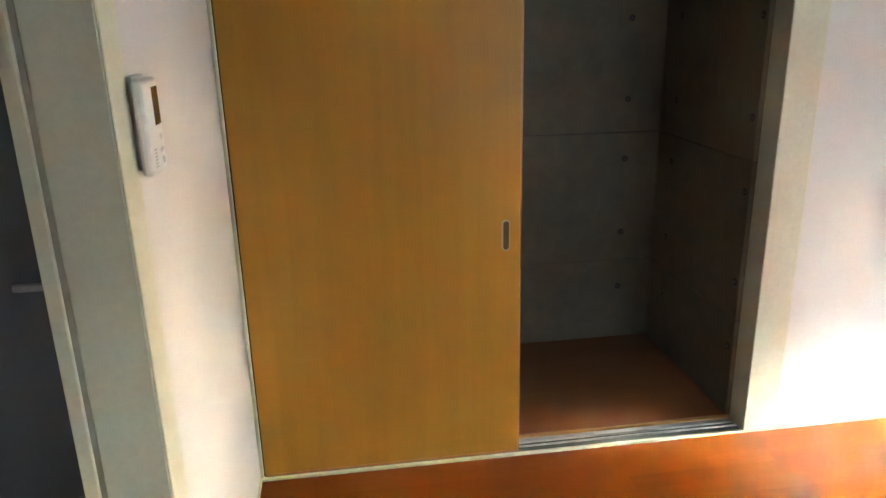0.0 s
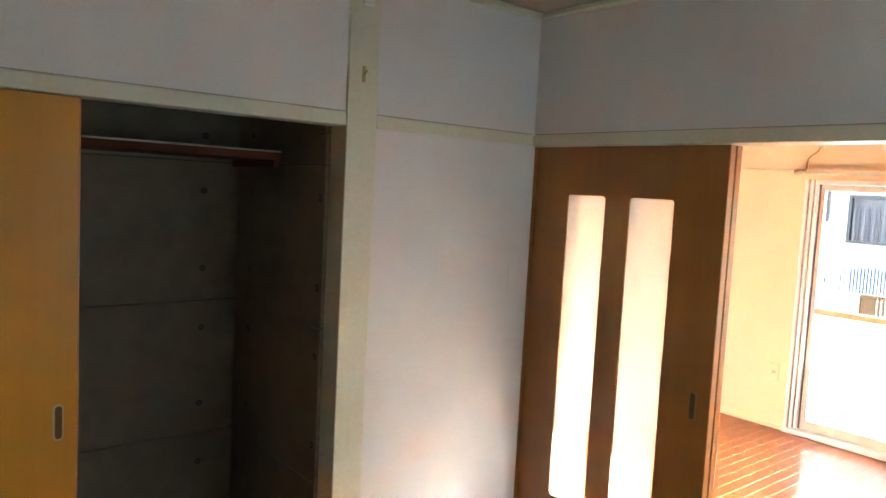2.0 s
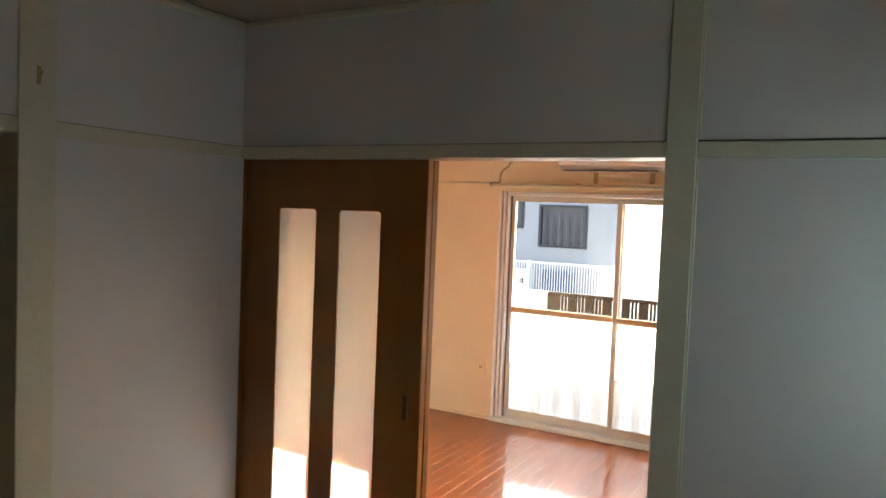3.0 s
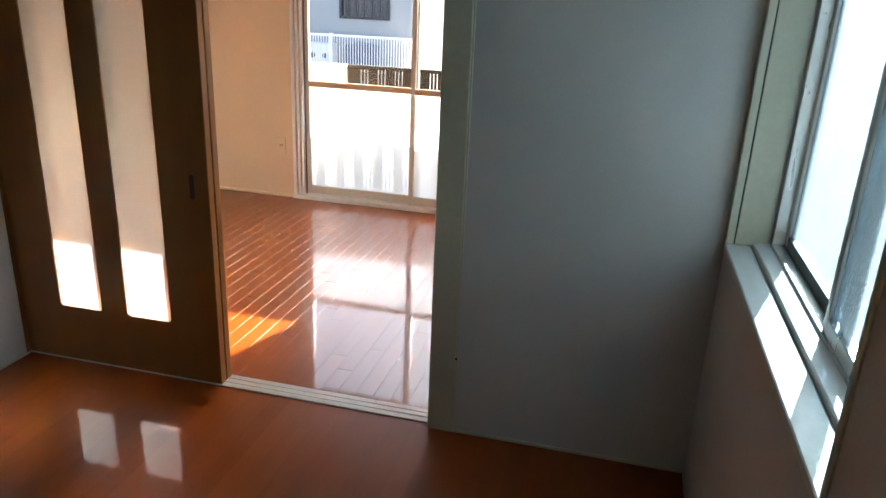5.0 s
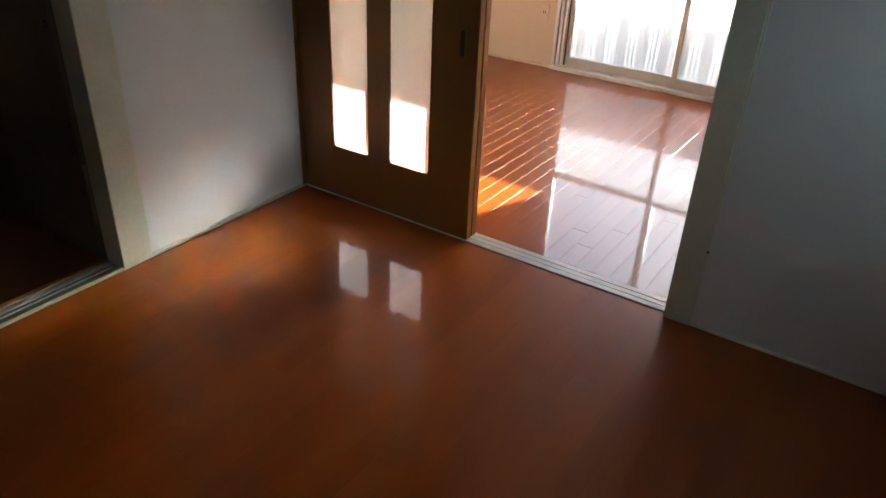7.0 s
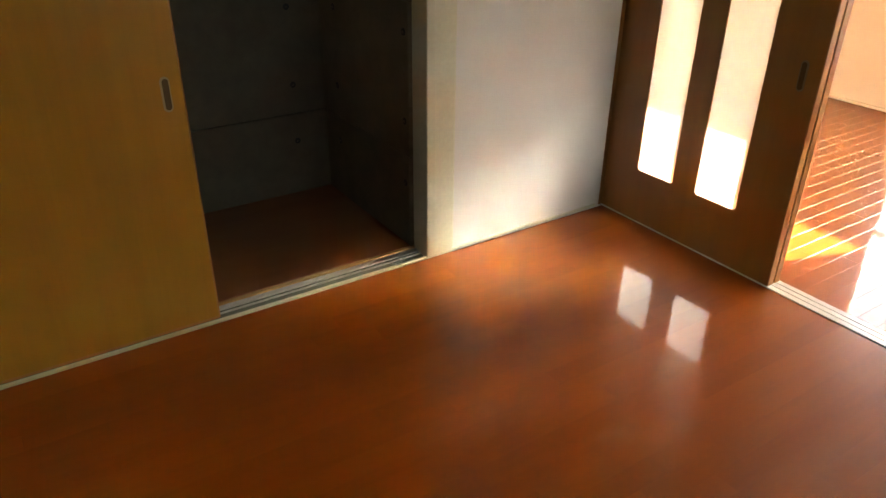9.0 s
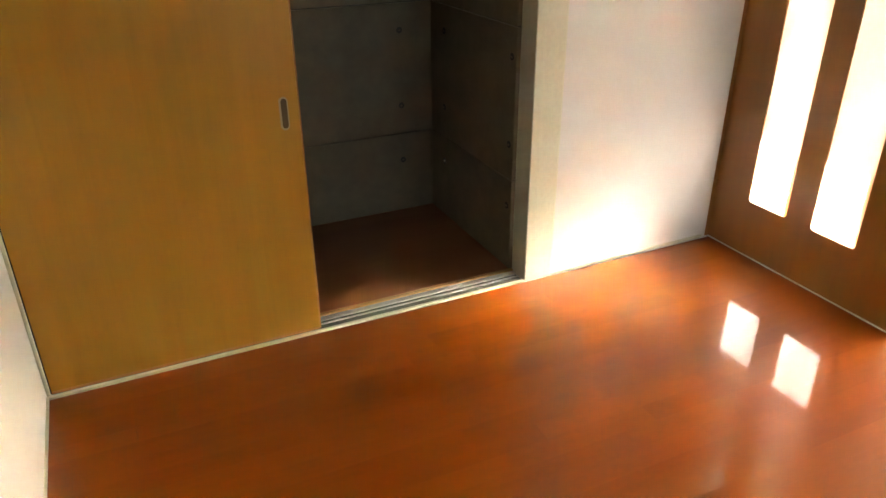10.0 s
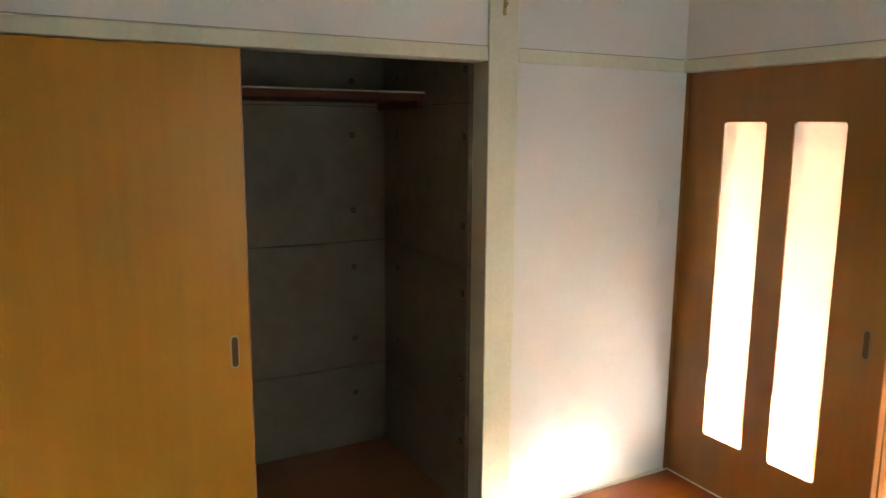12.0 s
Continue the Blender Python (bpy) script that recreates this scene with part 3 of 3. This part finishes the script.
# outer sash gets the foot painted as if in shade
sash(side, -0.757, WR - 0.036, SASH - 0.160, WB + 0.031, WT - 0.032, 0.026, FIGURED, FOOT_SHADE)
sash(side, WL + 0.036, -0.708, SASH - 0.132, WB + 0.031, WT - 0.032, 0.026, FIGURED, ALUMINIUM)
for z in (1.12, 1.34, 1.55):
    part("screw", cylinder(bmesh.new(), (WR - 0.0335, SASH - 0.118, z), (WR - 0.0365, SASH - 0.118, z), 0.004, 10), STEEL, side)

# ---- balcony window of the bright room ----
tall = thing("window_2", (EAST + 0.05, -0.92, 0), "tall sliding balcony window, clear above and frosted below", "window", kind="structure")
Y1, Y0, T = 0.02, -1.86, 1.785
for y0, y1 in ((Y1 - 0.028, Y1 - 0.001), (Y1 - 0.056, Y1 - 0.034), (Y1 - 0.082, Y1 - 0.062)):
    part("window_frame", box_mesh(EAST - 0.012 + (Y1 - y1) * 0.4, EAST + 0.10, y0, y1, 0.014, T - 0.001, 0.003), FRAME_LIT, tall, "white window frame")
part("window_frame", box_mesh(EAST + 0.036, EAST + 0.09, Y1 - 0.089, Y1 - 0.027, 0.014, T - 0.002), FRAME_GAP, tall, "dark groove")
part("window_frame", box_mesh(EAST - 0.01, EAST + 0.10, Y0 + 0.001, Y0 + 0.06, 0.014, T - 0.001, 0.003), WHITE_PLASTIC, tall, "white window frame")
part("window_sill", box_mesh(EAST - 0.03, EAST + 0.10, Y0 + 0.061, Y1 - 0.0005, 0.0005, 0.034, 0.004), WHITE_PLASTIC, tall, "white bottom track")
part("head_frame", box_mesh(EAST - 0.02, EAST + 0.10, Y0 + 0.061, Y1 - 0.084, T - 0.032, T - 0.001, 0.003), WHITE_PLASTIC, tall)


def tall_sash(x, ya, yb):
    """A tall sash: clear light over a rail, frosted light below."""
    z0, z1, w = 0.036, T - 0.034, 0.034
    s = part("sash", box_mesh(x, x + 0.028, ya, ya + w, z0, z1, 0.002), SILVER, tall, "silver aluminium sash")
    part("stile", box_mesh(x, x + 0.028, yb - w, yb, z0, z1, 0.002), SILVER, s)
    part("bottom_rail", box_mesh(x, x + 0.028, ya + w, yb - w, z0, z0 + 0.062, 0.002), SILVER, s)
    part("top_rail", box_mesh(x, x + 0.028, ya + w, yb - w, z1 - 0.04, z1, 0.002), SILVER, s)
    part("middle_rail", box_mesh(x - 0.002, x + 0.030, ya + w, yb - w, 0.856, 0.898, 0.002), TAN_PAINT, s, "tan middle rail")
    part("frosted_pane", box_mesh(x + 0.011, x + 0.016, ya + w - 0.002, yb - w + 0.002, z0 + 0.06, 0.858), FROSTED_LOW, s, "frosted lower pane")
    p = part("clear_pane", box_mesh(x + 0.011, x + 0.016, ya + w - 0.002, yb - w + 0.002, 0.896, z1 - 0.038), CLEAR, s, "clear upper pane")
    p.visible_shadow = False
    return s


tall_sash(EAST + 0.052, -0.945, Y1 - 0.084)
tall_sash(EAST + 0.018, Y0 + 0.062, -0.898)

# ---- bright room fittings ----
curtain_rail = thing("curtain_rail", (EAST - 0.06, -0.9, 1.82), "pale double curtain rail above the balcony window", "curtain rail")
for x, z in ((EAST - 0.055, 1.832), (EAST - 0.095, 1.822)):
    part("rail", box_mesh(x - 0.008, x + 0.008, -1.95, 0.055, z - 0.009, z + 0.009, 0.003), CREAM, curtain_rail)
for y in (0.03, -0.62, -1.28, -1.93):
    part("bracket", box_mesh(EAST - 0.106, EAST - 0.0005, y - 0.008, y + 0.008, 1.841, 1.849, 0.001), STEEL, curtain_rail)
for y in (0.058, -1.953):
    part("end_cap", box_mesh(EAST - 0.106, EAST - 0.044, y - 0.004, y + 0.004, 1.810, 1.846, 0.002), CREAM, curtain_rail)

cable = thing("wall_cable", (EAST - 0.02, -0.03, 1.95), "short loose cable on the wall by the curtain rail", "cable")
cu = bpy.data.curves.new("cord", "CURVE")
cu.dimensions, cu.bevel_depth, cu.bevel_resolution = "3D", 0.006, 3
sp = cu.splines.new("BEZIER")
sp.bezier_points.add(3)
for bp, co in zip(sp.bezier_points, ((0.012, -0.035, 0.07), (0.0, -0.025, 0.03), (0.004, 0.035, -0.02), (0.0, 0.045, -0.095))):
    bp.co = co
    bp.handle_left_type = bp.handle_right_type = "AUTO"
cu.materials.append(BRASS)
cord = new("cord", cu)
cord.parent = cable
part("wall_box", box_mesh(EAST - 0.018, EAST - 0.0005, -0.085, -0.045, 1.995, 2.045, 0.004), CREAM, cable)

aircon = thing("air_conditioner", (EAST - 0.11, -0.92, 1.95), "white wall-mounted air conditioner with a dark louvre slot", "air conditioner")
prof = [(0.0, 0.0), (-0.10, -0.005), (-0.185, 0.03), (-0.205, 0.075), (-0.20, 0.20), (-0.18, 0.262), (-0.12, 0.275), (0.0, 0.275)]
bm = bmesh.new()
ends = []
for y in (-1.315, -0.515):
    ends.append([bm.verts.new((EAST - 0.001 + x, y, 1.942 + z)) for x, z in prof])
for k in range(len(prof)):
    q = (k + 1) % len(prof)
    bm.faces.new([ends[0][k], ends[0][q], ends[1][q], ends[1][k]])
bm.faces.new(ends[0][::-1])
bm.faces.new(ends[1])
part("casing", bm, WHITE_PLASTIC, aircon)
part("louvre", box_mesh(EAST - 0.172, EAST - 0.146, -1.205, -0.55, 1.9335, 1.9385), DARK_PLASTIC, aircon, "dark air slot")
part("flap", box_mesh(EAST - 0.142, EAST - 0.085, -1.200, -0.555, 1.928, 1.934, 0.002), WHITE_PLASTIC, aircon)
for y in (-0.735, -1.135):
    part("mount", box_mesh(EAST - 0.014, EAST - 0.0005, y - 0.016, y + 0.016, 1.853, 1.941, 0.003), BRASS, aircon, "brownish mounting tab")

outlet = thing("wall_socket", (EAST, 0.116, 0.40), "small cream wall socket with dark slots", "socket")
plate = part("plate", box_mesh(EAST - 0.008, EAST - 0.0005, 0.081, 0.151, 0.345, 0.465, 0.003, 2), BRIGHT_PAPER, outlet)
for y in (0.108, 0.124):
    part("slot", box_mesh(EAST - 0.0088, EAST - 0.0078, y - 0.0025, y + 0.0025, 0.395, 0.415), DARK_PLASTIC, plate)

# ---- things on the walls of the first room ----
phone = thing("intercom", (WEST, -0.87, 1.37), "white wall intercom with a small dark screen", "intercom")
part("mount", box_mesh(WEST + 0.0008, WEST + 0.0145, -0.944, -0.868, 1.300, 1.462, 0.003), WHITE_PLASTIC, phone)
body = part("body", box_mesh(WEST + 0.015, WEST + 0.034, -0.968, -0.862, 1.292, 1.456, 0.006, 2), WHITE_PLASTIC, phone)
part("screen", box_mesh(WEST + 0.0335, WEST + 0.0352, -0.912, -0.872, 1.374, 1.441, 0.001), DARK_PLASTIC, body, "dark screen")
for y, z, r in ((-0.888, 1.352, 0.006), (-0.900, 1.330, 0.004), (-0.884, 1.330, 0.004), (-0.886, 1.310, 0.0065)):
    part("button", cylinder(bmesh.new(), (WEST + 0.0335, y, z), (WEST + 0.0360, y, z), r, 14), RAIL, body)
bm = bmesh.new()
for k in range(6):
    box(bm, WEST + 0.0335, WEST + 0.0346, -0.945, -0.928, 1.304 + k * 0.006, 1.3065 + k * 0.006)
part("speaker_grille", bm, GREY_PAINT, body)

PLATE_X, PLATE_Z = -0.146, 1.212
hook = thing("wall_hook", (-0.955, NORTH - 0.014, 1.99), "small brass hook screwed to the cream post", "hook")
bm = bmesh.new()
cylinder(bm, (-0.957, NORTH - 0.0125, 1.985), (-0.953, NORTH - 0.030, 2.005), 0.004, 10)
box(bm, -0.963, -0.949, NORTH - 0.018, NORTH - 0.0122, 1.962, 2.022, 0.002)
part("plate", bm, BRASS, hook)
clip = thing("wall_clip", (-0.952, NORTH - 0.02, 2.26), "white plastic cable clip high on the post", "clip")
part("clip_body", box_mesh(-0.975, -0.930, NORTH - 0.034, NORTH - 0.0122, 2.236, 2.262, 0.006, 2), WHITE_PLASTIC, clip)
part("clip_knob", cylinder(bmesh.new(), (-0.968, NORTH - 0.03, 2.282), (-0.944, NORTH - 0.03, 2.274), 0.012, 14), STEEL, clip)

cover = thing("cover_plate", (-0.09, NORTH - 0.003, 1.05), "blank white cover plate on the white wall by the corner", "cover plate")
part("plate", box_mesh(PLATE_X, PLATE_X + 0.07, NORTH - 0.0035, NORTH - 0.0003, PLATE_Z - 0.06, PLATE_Z + 0.06, 0.002, 2), WALLPAPER, cover)

screw = thing("wall_screw", (MID - 0.006, -1.9185, 0.31), "tiny dark screw head low on the wall bead", "screw")
part("head", cylinder(bmesh.new(), (MID - 0.0061, -1.9185, 0.31), (MID - 0.0085, -1.9185, 0.31), 0.0045, 12), DARK_PLASTIC, screw)

# ---- balcony and outside ----
solid("balcony_floor", box_mesh(EAST + 0.14, 3.92, -2.2, 2.2, -0.16, -0.06), BALCONY_CONCRETE, "grey mortar balcony floor", "balcony")
parapet = thing("balcony_parapet", (3.88, 0, -0.06), "brown balcony panel with groups of three upright slits", "parapet", kind="structure")
TOPZ, PX0, PX1 = 0.925, 3.84, 3.862
part("cap", box_mesh(PX0 - 0.01, PX1 + 0.02, -1.88, 0.018, TOPZ - 0.03, TOPZ, 0.004), PARAPET_PAINT, parapet)
part("foot", box_mesh(PX0, PX1, -1.88, 0.018, -0.06, 0.03, 0.003), PARAPET_PAINT, parapet)
edges = []
y = -0.14
while y > -1.85:
    edges.append(y)
    y -= 0.158
slits = [(c + o - 0.0045, c + o + 0.0045) for c in edges for o in (-0.031, 0.0, 0.031)]
solid_runs, at = [], -1.88
for a, b in sorted(slits):
    solid_runs.append((at, a))
    at = b
solid_runs.append((at, 0.018))
for a, b in solid_runs:
    part("slat", box_mesh(PX0 + 0.002, PX1 - 0.002, a, b, 0.03, TOPZ - 0.03), PARAPET_PAINT, parapet)
solid("balcony_pier", box_mesh(3.80, 3.92, 0.019, 2.2, -0.06, 0.92, 0.008), WHITE_PAINT, "white painted solid part of the balcony wall", "parapet")
solid("balcony_partition", box_mesh(EAST + 0.141, 3.838, -2.09, -2.055, -0.06, CEIL), WHITE_PAINT, "white board between two balconies", "partition")

solid("ground", box_mesh(-120, 260, -200, 200, -3.4, -2.9), GROUND, "pale sunlit ground far below the balcony", "ground", kind="structure")

next_door = thing("apartment_block", (-1.7, -4.7, -2.9), "grey-green rendered side of the next building close by", "building")
part("wall", box_mesh(-7.0, 3.6, -5.0, -4.6, -2.9, 4.0), NEIGHBOUR, next_door)
part("coping", box_mesh(-7.03, 3.63, -5.03, -4.57, 4.0, 4.08, 0.01), BALCONY_CONCRETE, next_door)

house = thing("house", (14, 5.5, -2.9), "neighbouring grey-sided house with a dark barred window", "house")
HX = 11.0
part("wall", wall_mesh("x", HX, HX + 0.2, 1.42, 9.5, -2.9, 3.0, [(2.02, 2.95, 1.05, 1.82), (3.33, 4.3, 1.40, 2.25)]), SIDING, house)
part("side_wall", box_mesh(HX + 0.201, 18.0, 1.42, 1.62, -2.9, 3.0), SIDING, house)
part("back_wall", box_mesh(18.0, 18.2, 1.42, 9.5, -2.9, 3.0), SIDING, house)
roof = bmesh.new()
pts = [(HX - 0.5, 3.0), (18.7, 3.0), (14.6, 4.6)]
ra = [roof.verts.new((x, 0.9, z)) for x, z in pts]
rb = [roof.verts.new((x, 10.0, z)) for x, z in pts]
for k in range(3):
    roof.faces.new([ra[k], ra[(k + 1) % 3], rb[(k + 1) % 3], rb[k]])
roof.faces.new(ra)
roof.faces.new(rb[::-1])
part("roof", roof, ROOF_TILE, house)
for y0, y1, z0, z1 in ((2.02, 2.95, 1.05, 1.82), (3.33, 4.3, 1.40, 2.25)):
    w = part("window", box_mesh(HX + 0.08, HX + 0.10, y0, y1, z0, z1), HOUSE_CURTAIN, house, "dim curtained window")
    for a, b, c, d in ((y0 - 0.03, y0 + 0.02, z0 - 0.03, z1 + 0.03), (y1 - 0.02, y1 + 0.03, z0 - 0.03, z1 + 0.03),
                       (y0 + 0.02, y1 - 0.02, z0 - 0.03, z0 + 0.02), (y0 + 0.02, y1 - 0.02, z1 - 0.02, z1 + 0.03)):
        part("window_frame", box_mesh(HX - 0.03, HX + 0.05, a, b, c, d), HOUSE_DARK, w)
    for k in range(1, 12):
        y = y0 + (y1 - y0) * k / 12
        part("bar", box_mesh(HX - 0.02, HX - 0.008, y - 0.012, y + 0.012, z0 + 0.02, z1 - 0.18), HOUSE_CURTAIN if k % 2 else HOUSE_DARK, w)
railing = thing("balcony_railing", (10.5, 2.5, 0.1), "white upright-barred railing on the neighbouring house", "railing")
for z in (0.14, 0.74):
    part("rail", box_mesh(10.48, 10.52, 1.30, 4.6, z - 0.02, z + 0.02, 0.004), WHITE_PAINT, railing)
y = 1.33
while y < 4.6:
    part("bar", box_mesh(10.49, 10.51, y - 0.006, y + 0.006, 0.16, 0.72), WHITE_PAINT, railing)
    y += 0.052
for y in (1.31, 2.95, 4.59):
    part("post", box_mesh(10.47, 10.53, y - 0.025, y + 0.025, -0.05, 0.78, 0.004), WHITE_PAINT, railing)
part("deck", box_mesh(10.45, HX - 0.001, 1.29, 4.6, -0.15, -0.05), BALCONY_CONCRETE, railing)
unit = thing("outdoor_unit", (10.8, 3.2, -0.05), "small white outdoor unit on the neighbouring balcony", "outdoor unit")
part("casing", box_mesh(10.60, 10.85, 2.98, 3.5, -0.049, 0.58, 0.015), WHITE_PAINT, unit)
for y in (3.12, 3.36):
    part("fan_grille", cylinder(bmesh.new(), (10.601, y, 0.36), (10.592, y, 0.36), 0.05, 16), HOUSE_DARK, unit)
sheet = thing("blue_sheet", (10.8, 2.4, -0.05), "blue cover over goods on the neighbouring balcony", "cover")
bm = box_mesh(10.62, 10.9, 2.1, 2.75, -0.049, 0.62, 0.08, 2)
for v in bm.verts:
    v.co += Vector(noise.noise_vector(v.co * 4.0)) * 0.03 * (1 if v.co.z > 0 else 0)
part("cover", bm, BLUE_CLOTH, sheet)


# ---- floorboards: 75 mm strips laid along x ----
def boards(floor, x0, x1, y0, y1, eased, ends, depth, first, offsets, length=0.909, width=0.075, top=0.0):
    """Staggered strips with eased edges; alike strips share one mesh."""
    meshes = {}
    y, row = y1, 0
    while y > y0 + 0.004:
        w = min(width if row else first, y - y0)
        start = offsets[row % 3] + (row // 3) * length / 2
        start -= math.ceil((start - x0) / length) * length
        while start < x1 - 0.004:
            a, b = max(start, x0), min(start + length, x1)
            if b - a > 0.01:
                key = (round(b - a, 3), round(w, 3))
                if key not in meshes:
                    bm = box_mesh(0.00004, key[0] - 0.00004, -key[1] + 0.00004, -0.00004, -0.012, 0.0)
                    for v in bm.verts:
                        if v.co.z > -0.001:
                            v.co.z = 0.0
                    # ease the long edges slightly and the ends more
                    for v in bm.verts:
                        if v.co.z < -0.001:
                            v.co.z = -0.012
                    top_face = [f for f in bm.faces if all(v.co.z > -0.001 for v in f.verts)]
                    inner = bmesh.ops.extrude_discrete_faces(bm, faces=top_face)["faces"][0]
                    mid = inner.calc_center_median()
                    for v in inner.verts:
                        v.co.x += ends if v.co.x < mid.x else -ends
                        v.co.y += eased if v.co.y < mid.y else -eased
                    keep = {v for v in inner.verts}
                    for v in bm.verts:
                        if v not in keep and v.co.z > -0.001:
                            v.co.z = -depth
                    meshes[key] = finish(bm, "floorboard", FLOOR_WOOD)
                ob = new("floorboard", meshes[key])
                ob.location = (a, y, top)
                ob.parent = floor
            start += length
        y -= w
        row += 1


floor_a = solid("floor", box_mesh(WEST - 0.145, -0.006, SOUTH, NORTH + 0.012, -0.15, -0.0125), SUBFLOOR, "glossy orange wooden floor of the dim room", "floor")
boards(floor_a, WEST, -0.006, SOUTH, NORTH - 0.0125, 0.0006, 0.0009, 0.00018, 0.038, (-0.19, -0.31, -0.09))
floor_b = solid("floor_bright_room", box_mesh(-0.0055, EAST, SOUTH, 1.0, -0.15, -0.0125), SUBFLOOR, "glossy orange wooden floor of the sunny room", "floor")
boards(floor_b, 0.0865, EAST, SOUTH, 1.0, 0.0010, 0.0010, 0.0007, 0.075, (0.40, 0.28, 0.50))
